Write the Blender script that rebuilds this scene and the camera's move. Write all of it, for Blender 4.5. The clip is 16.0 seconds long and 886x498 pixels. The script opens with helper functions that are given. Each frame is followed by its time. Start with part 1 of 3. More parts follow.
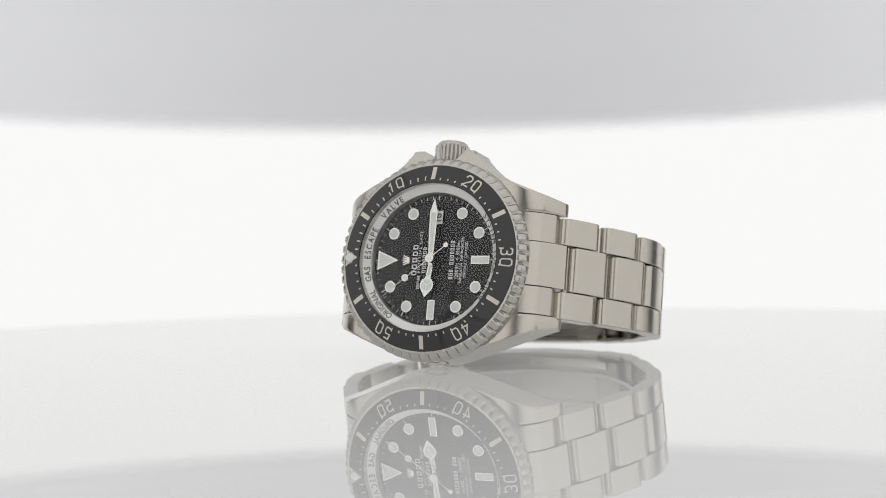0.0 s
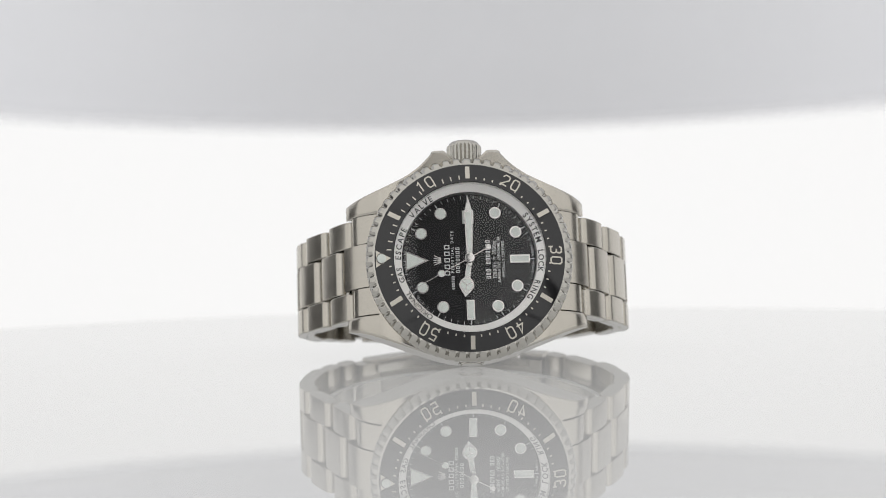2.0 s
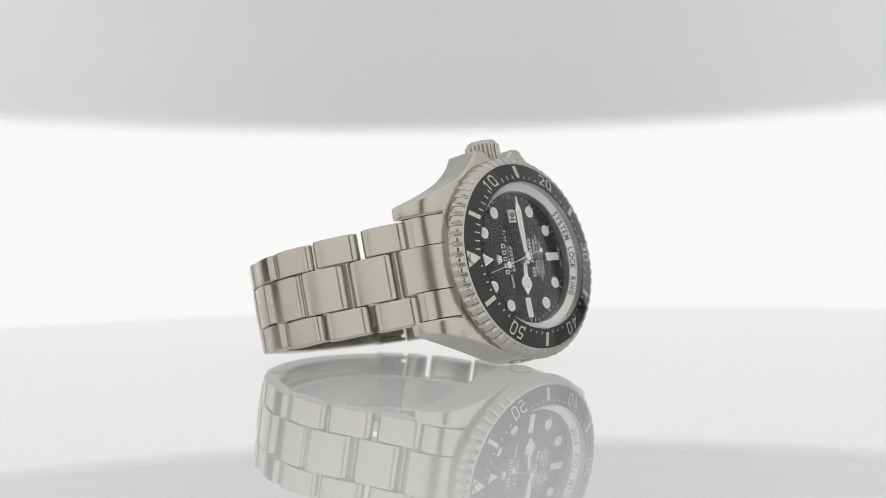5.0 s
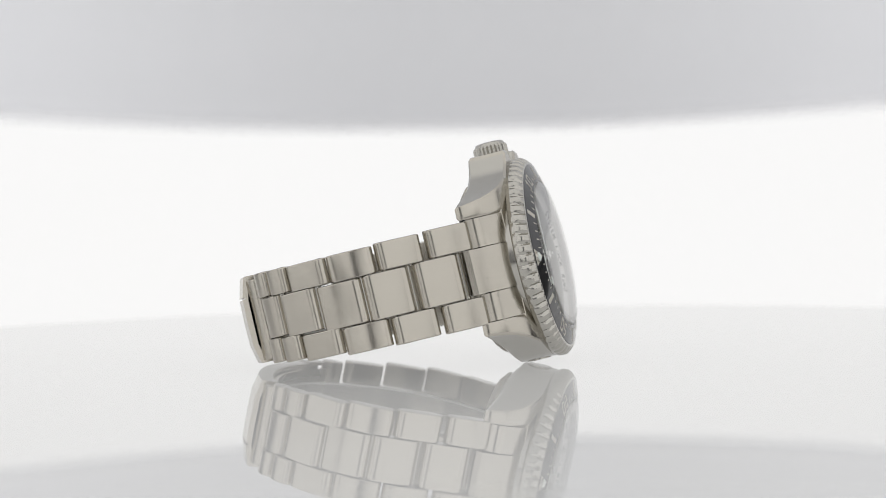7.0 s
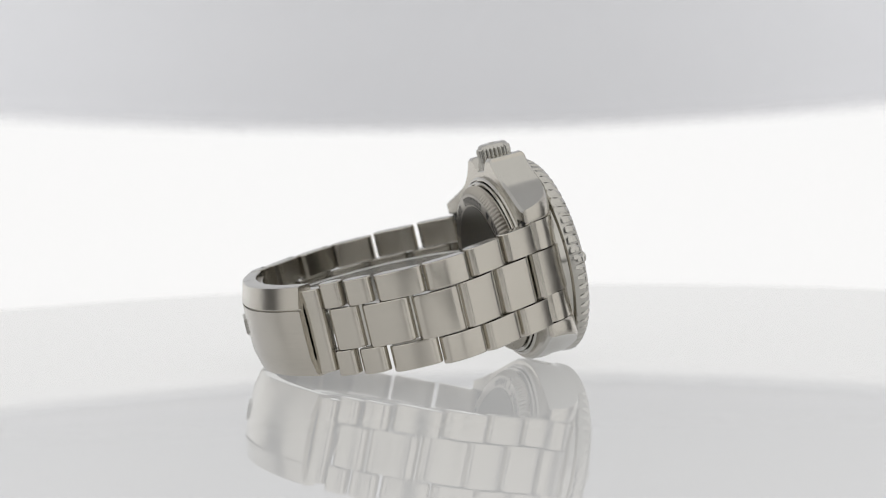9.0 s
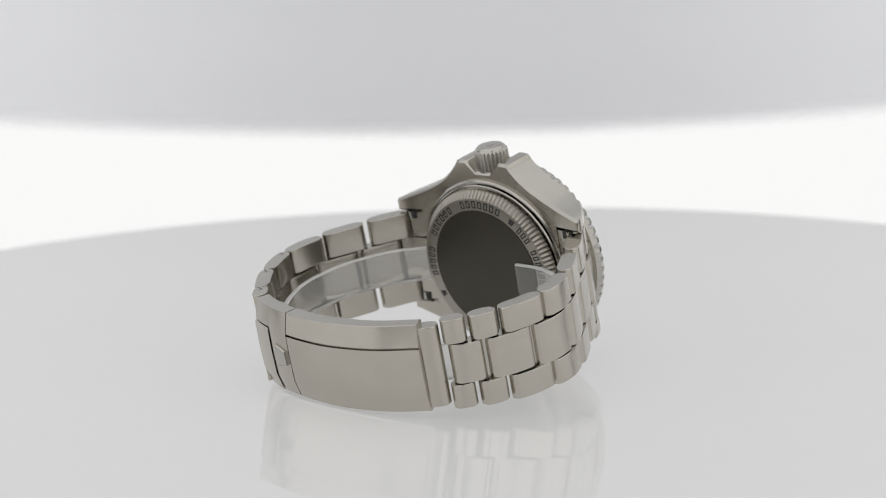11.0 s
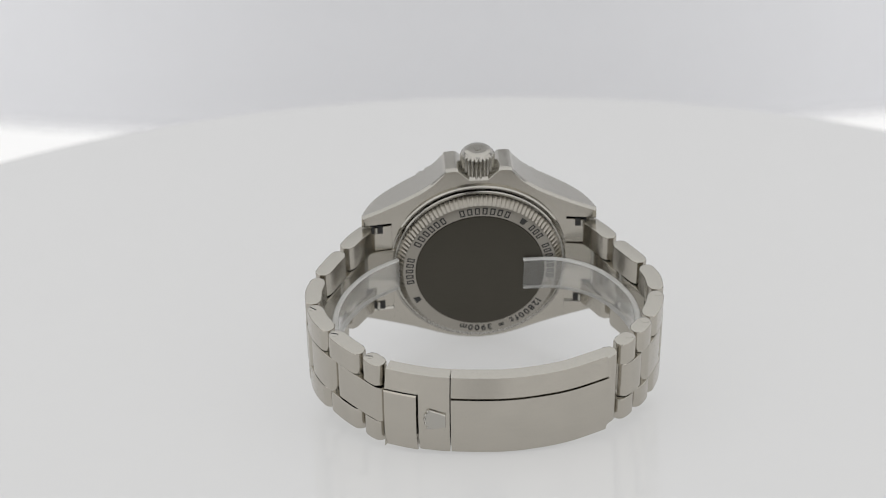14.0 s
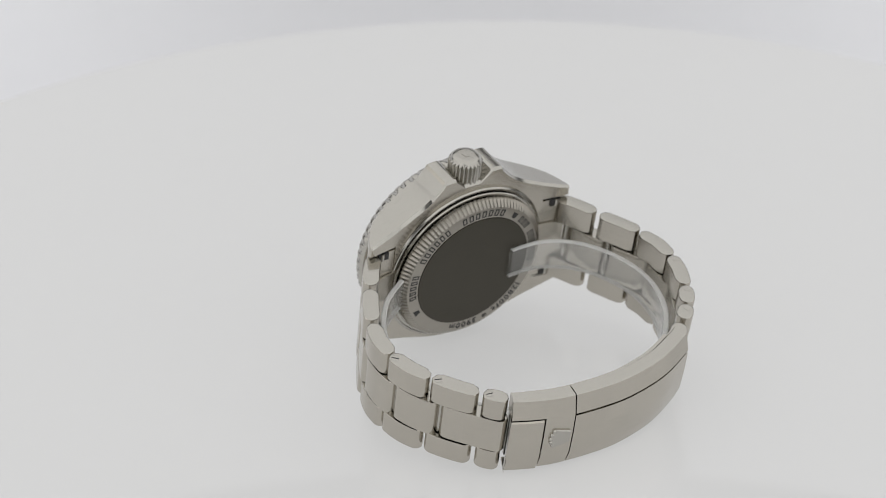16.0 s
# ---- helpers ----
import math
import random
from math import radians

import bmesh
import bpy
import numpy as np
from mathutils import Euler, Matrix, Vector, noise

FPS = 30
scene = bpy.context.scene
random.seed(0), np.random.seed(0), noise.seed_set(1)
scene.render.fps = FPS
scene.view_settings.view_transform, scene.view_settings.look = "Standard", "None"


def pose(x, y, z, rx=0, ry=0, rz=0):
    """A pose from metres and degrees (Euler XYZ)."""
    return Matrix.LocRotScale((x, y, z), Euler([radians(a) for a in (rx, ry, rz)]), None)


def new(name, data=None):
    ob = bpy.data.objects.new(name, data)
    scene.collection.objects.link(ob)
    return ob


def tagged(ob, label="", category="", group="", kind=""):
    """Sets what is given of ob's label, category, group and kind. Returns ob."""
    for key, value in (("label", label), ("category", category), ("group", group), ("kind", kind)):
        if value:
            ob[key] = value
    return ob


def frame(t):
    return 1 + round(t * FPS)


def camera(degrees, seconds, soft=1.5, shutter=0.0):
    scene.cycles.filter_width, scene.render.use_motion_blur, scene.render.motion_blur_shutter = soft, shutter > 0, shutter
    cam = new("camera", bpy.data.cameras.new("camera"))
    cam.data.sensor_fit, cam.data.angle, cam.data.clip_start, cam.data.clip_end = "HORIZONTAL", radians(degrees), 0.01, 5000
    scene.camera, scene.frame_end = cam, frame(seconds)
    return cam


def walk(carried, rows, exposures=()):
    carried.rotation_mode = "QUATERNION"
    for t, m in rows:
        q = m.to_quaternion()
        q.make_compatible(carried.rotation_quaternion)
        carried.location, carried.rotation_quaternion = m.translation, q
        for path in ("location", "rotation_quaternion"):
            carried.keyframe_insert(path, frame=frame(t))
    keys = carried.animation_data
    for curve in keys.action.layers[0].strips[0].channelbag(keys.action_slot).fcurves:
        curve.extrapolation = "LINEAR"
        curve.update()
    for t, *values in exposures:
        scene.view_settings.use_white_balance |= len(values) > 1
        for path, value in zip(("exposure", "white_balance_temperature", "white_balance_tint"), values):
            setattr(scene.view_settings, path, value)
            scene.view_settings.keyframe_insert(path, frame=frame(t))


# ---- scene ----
# The camera rides on an arm that swings up about a pivot over the turntable; the backdrop hangs on the arm's far end.
PIVOT, REACH = 0.0231, 0.4244
ARM = [(0, 1.60), (1, 1.62), (2, 1.64), (3, 1.67), (4, 1.70), (5, 1.74), (6, 1.80), (7, 1.90), (7.5, 2.00), (8, 2.22), (8.5, 2.78), (9, 3.86),
       (9.5, 5.45), (10, 7.30), (10.5, 9.28), (11, 11.28), (11.5, 13.10), (12, 14.84), (12.5, 16.59), (13, 18.31), (13.5, 20.05), (14, 21.90),
       (14.5, 23.66), (15, 25.38), (15.5, 27.23), (16, 29.25)]
SPIN = [(0, -24.87), (1, -10.66), (2, 3.95), (3, 18.60), (4, 33.37), (5, 48.25), (6, 63.1), (7, 78.4), (8, 93.45), (9, 108.35), (10, 123.6), (11, 139.2),
        (12, 154.25), (13, 168.72), (14, 183.45), (15, 198.1), (16, 212.75)]


def arm_eye(rise):
    e = radians(rise)
    back = 0.19 + 0.30 * max(0.0, rise - 4.0) / 25.4
    m = pose(0, -REACH * math.cos(e), PIVOT + REACH * math.sin(e), 90 - rise + back, 0, 0.8 + 0.0098 * rise)
    return m @ pose(0, 0, 0, 0, 0, -1.1 - 0.016 * rise)


cam = camera(26.06, 16.0, soft=0.75)
cam.data.dof.use_dof, cam.data.dof.focus_distance, cam.data.dof.aperture_fstop = True, 0.398, 19.0
walk(cam, [(t, arm_eye(r)) for t, r in ARM])

# ---- world and light ----
world = bpy.data.worlds.new("studio_air")
scene.world = world
world.use_nodes = True
world.node_tree.nodes["Background"].inputs[0].default_value = (0.6, 0.62, 0.65, 1)
world.node_tree.nodes["Background"].inputs[1].default_value = 0.05
scene.view_settings.exposure = 0.0
TOP_LIGHT, SIDE_LIGHT, FRONT_LIGHT, BACK_LIGHT, PLATE_GLOW = 0.90, 0.84, 0.92, 0.83, 0.455


# ---- materials ----
def material(name, color, rough=0.5, metal=0.0, grain=None, bump=0.0, vary=0.06, rough_vary=0.1, coat=0.0, ior=1.5):
    """A surface with grain (cycles a metre on x, y, z) that varies its tone and gloss, and wears its relief."""
    m = bpy.data.materials.new(name)
    m.use_nodes = True
    nt = m.node_tree
    b = nt.nodes["Principled BSDF"]
    b.inputs["Base Color"].default_value = (*color, 1)
    b.inputs["Roughness"].default_value, b.inputs["Metallic"].default_value = rough, metal
    b.inputs["Coat Weight"].default_value, b.inputs["IOR"].default_value = coat, ior
    if grain:
        co = nt.nodes.new("ShaderNodeTexCoord")
        mp = nt.nodes.new("ShaderNodeMapping")
        mp.inputs["Scale"].default_value = grain
        n = nt.nodes.new("ShaderNodeTexNoise")
        n.inputs["Scale"].default_value, n.inputs["Detail"].default_value = 1.0, 4.0
        nt.links.new(co.outputs["Object"], mp.inputs[0])
        nt.links.new(mp.outputs[0], n.inputs["Vector"])
        big = nt.nodes.new("ShaderNodeTexNoise")
        big.inputs["Scale"].default_value, big.inputs["Detail"].default_value = 140.0, 3.0
        nt.links.new(co.outputs["Object"], big.inputs["Vector"])
        add = nt.nodes.new("ShaderNodeMath")
        add.operation = "ADD"
        nt.links.new(n.outputs[0], add.inputs[0])
        nt.links.new(big.outputs[0], add.inputs[1])
        tone = nt.nodes.new("ShaderNodeMapRange")
        tone.inputs[1].default_value, tone.inputs[2].default_value = 0.6, 1.4
        tone.inputs[3].default_value, tone.inputs[4].default_value = 1 - vary, 1 + vary
        nt.links.new(add.outputs[0], tone.inputs[0])
        mix = nt.nodes.new("ShaderNodeVectorMath")
        mix.operation = "SCALE"
        mix.inputs[0].default_value = color
        nt.links.new(tone.outputs[0], mix.inputs["Scale"])
        nt.links.new(mix.outputs[0], b.inputs["Base Color"])
        rr = nt.nodes.new("ShaderNodeMapRange")
        rr.inputs[1].default_value, rr.inputs[2].default_value = 0.6, 1.4
        rr.inputs[3].default_value, rr.inputs[4].default_value = rough * (1 - rough_vary), rough * (1 + rough_vary)
        nt.links.new(add.outputs[0], rr.inputs[0])
        nt.links.new(rr.outputs[0], b.inputs["Roughness"])
        if bump:
            bp = nt.nodes.new("ShaderNodeBump")
            bp.inputs["Strength"].default_value, bp.inputs["Distance"].default_value = bump, 0.00002
            nt.links.new(n.outputs[0], bp.inputs["Height"])
            nt.links.new(bp.outputs[0], b.inputs["Normal"])
    return m


def glow(name, color, strength):
    m = bpy.data.materials.new(name)
    m.use_nodes = True
    b = m.node_tree.nodes["Principled BSDF"]
    b.inputs["Base Color"].default_value = (0.15, 0.15, 0.15, 1)
    b.inputs["Roughness"].default_value = 0.6
    b.inputs["Emission Color"].default_value = (*color, 1)
    b.inputs["Emission Strength"].default_value = strength
    return m


def clear(name, tint, ior, rough=0.0, haze=0.0, rise=5.0):
    """Thin clear sheet: straight through, with gloss that grows at grazing angles."""
    m = bpy.data.materials.new(name)
    m.use_nodes = True
    nt = m.node_tree
    nt.nodes.remove(nt.nodes["Principled BSDF"])
    out = nt.nodes["Material Output"]
    tr, gl = nt.nodes.new("ShaderNodeBsdfTransparent"), nt.nodes.new("ShaderNodeBsdfGlossy")
    lw, mx = nt.nodes.new("ShaderNodeLayerWeight"), nt.nodes.new("ShaderNodeMixShader")
    lw.inputs[0].default_value = 0.5
    pw, ad = nt.nodes.new("ShaderNodeMath"), nt.nodes.new("ShaderNodeMath")
    pw.operation, ad.operation = "POWER", "MULTIPLY_ADD"
    pw.inputs[1].default_value = rise
    face_on = ((ior - 1) / (ior + 1)) ** 2
    ad.inputs[1].default_value, ad.inputs[2].default_value = 1 - face_on, face_on
    tr.inputs[0].default_value = (*tint, 1)
    gl.inputs["Roughness"].default_value = rough
    nt.links.new(lw.outputs["Facing"], pw.inputs[0])
    nt.links.new(pw.outputs[0], ad.inputs[0])
    nt.links.new(ad.outputs[0], mx.inputs[0])
    if haze:
        df, hz = nt.nodes.new("ShaderNodeBsdfDiffuse"), nt.nodes.new("ShaderNodeMixShader")
        df.inputs[0].default_value = (0.8, 0.8, 0.79, 1)
        hz.inputs[0].default_value = haze
        nt.links.new(tr.outputs[0], hz.inputs[1])
        nt.links.new(df.outputs[0], hz.inputs[2])
        nt.links.new(hz.outputs[0], mx.inputs[1])
    else:
        nt.links.new(tr.outputs[0], mx.inputs[1])
    nt.links.new(gl.outputs[0], mx.inputs[2])
    nt.links.new(mx.outputs[0], out.inputs[0])
    return m


STEEL = (0.505, 0.477, 0.424)
brushed = material("brushed_steel", STEEL, 0.22, 1, (160, 160, 9000), 0.04, 0.05, 0.20)
satin = material("satin_steel_round", (0.37, 0.348, 0.31), 0.30, 1, (700, 4000, 700), 0.04, 0.04, 0.15)
polished = material("polished_steel", (0.47, 0.456, 0.42), 0.15, 1, (300, 300, 300), 0.0, 0.02, 0.2)
pale_steel = material("pale_flange_steel", (0.74, 0.73, 0.71), 0.42, 1, (700, 4000, 700), 0.0, 0.03, 0.1)
engraved = material("engraved_black", (0.03, 0.03, 0.03), 0.6, 0, (2000, 2000, 2000))
titanium = material("grey_titanium", (0.082, 0.076, 0.063), 0.34, 1, (300, 9000, 9000), 0.2, 0.06, 0.15)
ceramic = material("black_ceramic", (0.012, 0.012, 0.013), 0.07, 0, (400, 400, 400), 0, 0.1, 0.2, 0.0, 1.55)
lacquer = material("black_dial_lacquer", (0.012, 0.012, 0.013), 0.22, 0, (500, 500, 500), 0, 0.1, 0.1, 0.0, 1.32)
platinum = material("platinum_numerals", (0.56, 0.53, 0.47), 0.35, 0.8, (3000, 3000, 3000))
lume = material("pale_lume", (0.66, 0.70, 0.66), 0.5, 0, (3000, 3000, 3000), 0, 0.03)
white_gold = material("white_gold", (0.72, 0.71, 0.68), 0.14, 1, (500, 500, 500), 0, 0.02)
print_white = material("white_print", (0.62, 0.63, 0.63), 0.5, 0, (4000, 4000, 4000))
date_white = material("date_disc_white", (0.78, 0.78, 0.76), 0.5, 0, (4000, 4000, 4000))
crystal_glass = clear("sapphire_crystal", (0.985, 0.985, 0.985), 1.5, rise=3.2)
clear_plastic = clear("clear_plastic", (0.985, 0.985, 0.98), 1.55, 0.05, 0.14)
plastic_edge = clear("hazy_plastic_edge", (0.95, 0.955, 0.95), 1.5, 0.15, 0.6)
side_paint = material("grey_side_wall_paint", (0.22, 0.22, 0.22), 0.8, 0, (3, 3, 3), 0, 0.05)
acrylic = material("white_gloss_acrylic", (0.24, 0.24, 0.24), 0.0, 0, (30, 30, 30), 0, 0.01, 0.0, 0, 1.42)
opal = acrylic.node_tree.nodes["Principled BSDF"]  # the plate is opal; its added emission stands in for light from beneath, no lamp there
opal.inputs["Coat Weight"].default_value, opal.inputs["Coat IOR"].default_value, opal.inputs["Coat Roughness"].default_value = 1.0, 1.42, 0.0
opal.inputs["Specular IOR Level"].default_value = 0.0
opal.inputs["Emission Color"].default_value, opal.inputs["Emission Strength"].default_value = (1.0, 1.0, 0.995, 1), PLATE_GLOW
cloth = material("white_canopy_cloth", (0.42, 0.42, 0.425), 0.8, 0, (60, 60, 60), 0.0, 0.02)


HEM, SAG = 0.0478, 0.2  # height of the hem in the middle, and how fast it rises to the sides


def paint_cloth_glow(m, middle, sides):
    """Paints light into the cloth: emission rises towards both sides with no lamp behind; its hem fades out softly."""
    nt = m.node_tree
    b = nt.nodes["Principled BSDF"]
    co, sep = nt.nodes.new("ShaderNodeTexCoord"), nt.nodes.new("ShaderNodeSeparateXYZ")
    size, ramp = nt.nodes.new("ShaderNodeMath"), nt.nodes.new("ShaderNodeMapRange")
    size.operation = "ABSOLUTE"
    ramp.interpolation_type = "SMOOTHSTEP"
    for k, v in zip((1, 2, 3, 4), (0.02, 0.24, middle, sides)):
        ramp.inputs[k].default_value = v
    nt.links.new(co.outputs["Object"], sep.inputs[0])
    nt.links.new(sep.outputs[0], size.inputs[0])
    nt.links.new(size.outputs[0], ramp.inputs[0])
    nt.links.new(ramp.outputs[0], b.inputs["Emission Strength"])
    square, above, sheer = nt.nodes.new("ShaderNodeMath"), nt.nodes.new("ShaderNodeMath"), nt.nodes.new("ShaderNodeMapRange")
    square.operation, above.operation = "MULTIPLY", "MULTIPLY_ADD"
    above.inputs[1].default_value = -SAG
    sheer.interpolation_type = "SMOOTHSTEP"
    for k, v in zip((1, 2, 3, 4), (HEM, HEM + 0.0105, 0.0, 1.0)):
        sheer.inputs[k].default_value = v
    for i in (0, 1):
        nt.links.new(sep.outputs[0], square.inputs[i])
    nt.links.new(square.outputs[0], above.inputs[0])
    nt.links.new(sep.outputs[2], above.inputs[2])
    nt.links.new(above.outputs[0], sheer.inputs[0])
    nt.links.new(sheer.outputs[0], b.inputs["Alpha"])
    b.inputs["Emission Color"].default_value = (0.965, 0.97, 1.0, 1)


# painted-in light: the canopy emits by itself, more at the sides
paint_cloth_glow(cloth, 0.325, 0.435)
wall_paint = material("white_wall_paint", (0.80, 0.80, 0.80), 0.8, 0, (3, 3, 3), 0, 0.05)
dark_paint = material("grey_floor_paint", (0.45, 0.45, 0.45), 0.6, 0, (4, 4, 4), 0, 0.08)
black_metal = material("black_coated_metal", (0.03, 0.03, 0.032), 0.45, 0, (80, 80, 80))
frame_metal = material("grey_frame_metal", (0.45, 0.45, 0.46), 0.4, 0.9, (80, 80, 80))
top_glow = glow("top_diffuser", (1.0, 0.995, 0.985), TOP_LIGHT)
side_glow = glow("side_diffuser", (1.0, 0.995, 0.985), SIDE_LIGHT)
front_glow = glow("front_diffuser", (1.0, 0.995, 0.985), FRONT_LIGHT)
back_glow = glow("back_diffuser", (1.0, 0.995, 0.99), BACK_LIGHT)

# ---- mesh tools: watch parts in millimetres ----
MM = 0.001


def weigh_normals(me, limit):
    """Smooth shading in which large flat faces keep their own direction and only the bevels between them turn."""
    nf, nl = len(me.polygons), len(me.loops)
    normals, areas = np.empty(nf * 3), np.empty(nf)
    me.polygons.foreach_get("normal", normals)
    me.polygons.foreach_get("area", areas)
    normals = normals.reshape(-1, 3)
    lv, starts, totals = np.empty(nl, int), np.empty(nf, int), np.empty(nf, int)
    me.loops.foreach_get("vertex_index", lv)
    me.polygons.foreach_get("loop_start", starts)
    me.polygons.foreach_get("loop_total", totals)
    face_of = np.empty(nl, int)
    for i in range(nf):
        face_of[starts[i]:starts[i] + totals[i]] = i
    round_vertex = {}
    for v, f in zip(lv.tolist(), face_of.tolist()):
        round_vertex.setdefault(v, []).append(f)
    out, c = np.empty((nl, 3)), math.cos(radians(limit))
    for k, (v, f) in enumerate(zip(lv.tolist(), face_of.tolist())):
        fs = [g for g in round_vertex[v] if g == f or normals[g] @ normals[f] > c]
        n = (normals[fs] * areas[fs, None]).sum(0)
        size = math.sqrt(n @ n)
        out[k] = n / size if size > 1e-20 else normals[f]
    me.shade_smooth()
    me.normals_split_custom_set(out.tolist())


def part(name, bm, mats, parent=None, label="", smooth=30.0, scale=1.0):
    """Links a bmesh as ONE mesh object under a thing or under a part."""
    bmesh.ops.recalc_face_normals(bm, faces=bm.faces)
    if scale != 1.0:
        bmesh.ops.scale(bm, vec=(scale,) * 3, verts=bm.verts)
    me = bpy.data.meshes.new(name)
    bm.to_mesh(me)
    bm.free()
    for m in mats if isinstance(mats, (list, tuple)) else (mats,):
        me.materials.append(m)
    if smooth:
        weigh_normals(me, smooth)
    ob = new(name, me)
    if parent:
        ob.parent = parent
    return tagged(ob, label)


def mm_part(name, bm, mats, parent, label="", smooth=30.0):
    return part(name, bm, mats, parent, label, smooth, MM)


def box(bm, x0, x1, y0, y1, z0, z1, mat=0):
    v = [bm.verts.new((x, y, z)) for x in (x0, x1) for y in (y0, y1) for z in (z0, z1)]
    fs = [bm.faces.new([v[i] for i in q]) for q in ((0, 1, 3, 2), (4, 6, 7, 5), (0, 4, 5, 1), (2, 3, 7, 6), (0, 2, 6, 4), (1, 5, 7, 3))]
    for f in fs:
        f.material_index = mat
    return fs


def loft(bm, rings, closed=True, caps=True, mat=0):
    """Skins rings of equal length; each ring is a closed loop."""
    vs = [[bm.verts.new(p) for p in r] for r in rings]
    n = len(vs[0])
    for a, b in zip(vs, vs[1:]):
        for i in range(n if closed else n - 1):
            j = (i + 1) % n
            bm.faces.new((a[i], a[j], b[j], b[i])).material_index = mat
    if caps:
        bm.faces.new(vs[0]).material_index = mat
        bm.faces.new(vs[-1][::-1]).material_index = mat
    return vs


def lathe(bm, profile, seg=120, shape=None, closed=True, mat=0):
    """Turns (radius, depth) points about the dial's axis (y). shape(i, angle) alters the radius of profile point i."""
    rings = []
    for k in range(seg):
        a = 2 * math.pi * k / seg
        rings.append([((r - (shape(i, a) if shape else 0)) * math.cos(a), y, (r - (shape(i, a) if shape else 0)) * math.sin(a)) for i, (r, y) in enumerate(profile)])
    vs = [[bm.verts.new(p) for p in r] for r in rings]
    n = len(profile)
    for k in range(seg):
        a, b = vs[k], vs[(k + 1) % seg]
        for i in range(n if closed else n - 1):
            j = (i + 1) % n
            bm.faces.new((a[i], b[i], b[j], a[j])).material_index = mat
    return vs


def disc(bm, cx, cz, r, y0, y1, seg=24, dome=0.0, mat=0):
    """A button lying on the dial plane, its face towards -y."""
    ring = lambda q, y: [(cx + q * math.cos(2 * math.pi * i / seg), y, cz + q * math.sin(2 * math.pi * i / seg)) for i in range(seg)]
    loft(bm, [ring(r, y1), ring(r, y0 + 0.06), ring(r - 0.06, y0), ring(r * 0.5, y0 - dome)], mat=mat)


def slab(bm, pts, y0, y1, mat=0):
    """A polygon of (x, z) points given depth."""
    loft(bm, [[(x, y1, z) for x, z in pts], [(x, y0, z) for x, z in pts]], mat=mat)


GLYPHS = {}


def glyph(ch, bold=0.0):
    """Flat mesh of one character, height 1 for capitals, from the built-in font."""
    if (ch, bold) not in GLYPHS:
        cu = bpy.data.curves.new("glyph", "FONT")
        cu.body = ch
        cu.resolution_u = 3
        cu.offset = bold
        ob = bpy.data.objects.new("glyph", cu)
        me = bpy.data.meshes.new_from_object(ob)
        co = [tuple(v.co) for v in me.vertices]
        xs = [c[0] for c in co] or [0.0, 0.3]
        GLYPHS[ch, bold] = (co, [tuple(p.vertices) for p in me.polygons], min(xs), max(xs))
        bpy.data.objects.remove(ob)
        bpy.data.curves.remove(cu)
        bpy.data.meshes.remove(me)
    return GLYPHS[ch, bold]


def put_glyph(bm, ch, at, right, up, size, y, bold=0.0, wide=1.0):
    co, faces, lo, hi = glyph(ch, bold)
    mid, k = (lo + hi) / 2, size / 0.70
    vs = [bm.verts.new((at[0] + ((c[0] - mid) * right[0] * wide + (c[1] - 0.35) * up[0]) * k, y - c[2] * k * 0.4,
                        at[1] + ((c[0] - mid) * right[1] * wide + (c[1] - 0.35) * up[1]) * k)) for c in co]
    for f in faces:
        if len(set(f)) > 2:
            bm.faces.new([vs[i] for i in f])


def widths(text, size, gap):
    out = []
    for ch in text:
        lo, hi = (0, 0.30) if ch == "#" else glyph(ch)[2:] if ch != " " else (0, 0.35)
        out.append((hi - lo) * size / 0.70 + gap)
    return out


def spaced(text, size, span, wide):
    ws = [w * wide for w in widths(text, size, 0.0)]
    gap = (span - sum(ws)) / len(ws)
    return [w + gap for w in ws], gap


def hollow(bm, at, right, up, wide, tall, y):
    """A plain upright frame the size of a letter, to stand for a letter."""
    t = 0.17 * tall
    a, b = wide / 2, tall / 2
    for x0, x1, z0, z1 in ((-a, -a + t, -b, b), (a - t, a, -b, b), (-a + t, a - t, b - t, b), (-a + t, a - t, -b, -b + t)):
        slab(bm, [(at[0] + right[0] * i + up[0] * j, at[1] + right[1] * i + up[1] * j) for i, j in ((x0, z0), (x1, z0), (x1, z1), (x0, z1))], y - 0.01, y + 0.01)


def line_text(bm, text, x, z, size, y, span, wide=1.0):
    """Print on the dial: reads towards the crown, its top towards twelve, spread over span. # is a plain bar."""
    ws, gap = spaced(text, size, span, wide)
    p = z - span / 2
    for ch, w in zip(text, ws):
        if ch == "#":
            hollow(bm, (x, p + w / 2), (0, 1), (-1, 0), w * 0.64, size, y)
        elif ch != " ":
            put_glyph(bm, ch, (x, p + w / 2), (0, 1), (-1, 0), size, y, 0.012, wide)
        p += w


def arc_text(bm, text, mid, radius, size, y, span, back=False, wide=1.0, bold=0.022):
    """Print round the dial's axis, tops outwards, centred on the angle mid, spread over span degrees; back: to be read from behind."""
    s = -1 if back else 1
    ws, gap = spaced(text, size, radians(span) * radius, wide)
    p = -sum(ws) / 2
    for ch, w in zip(text, ws):
        a = radians(mid) - (p + w / 2) / radius
        c, n = math.cos(a), math.sin(a)
        right, up = (s * n, -c), (s * c, n)
        at = (s * radius * c, radius * n)
        if ch == "#":
            hollow(bm, at, right, up, w * 0.66, size, y)
        elif ch != " ":
            put_glyph(bm, ch, at, right, up, size, y, bold, wide)
        p += w


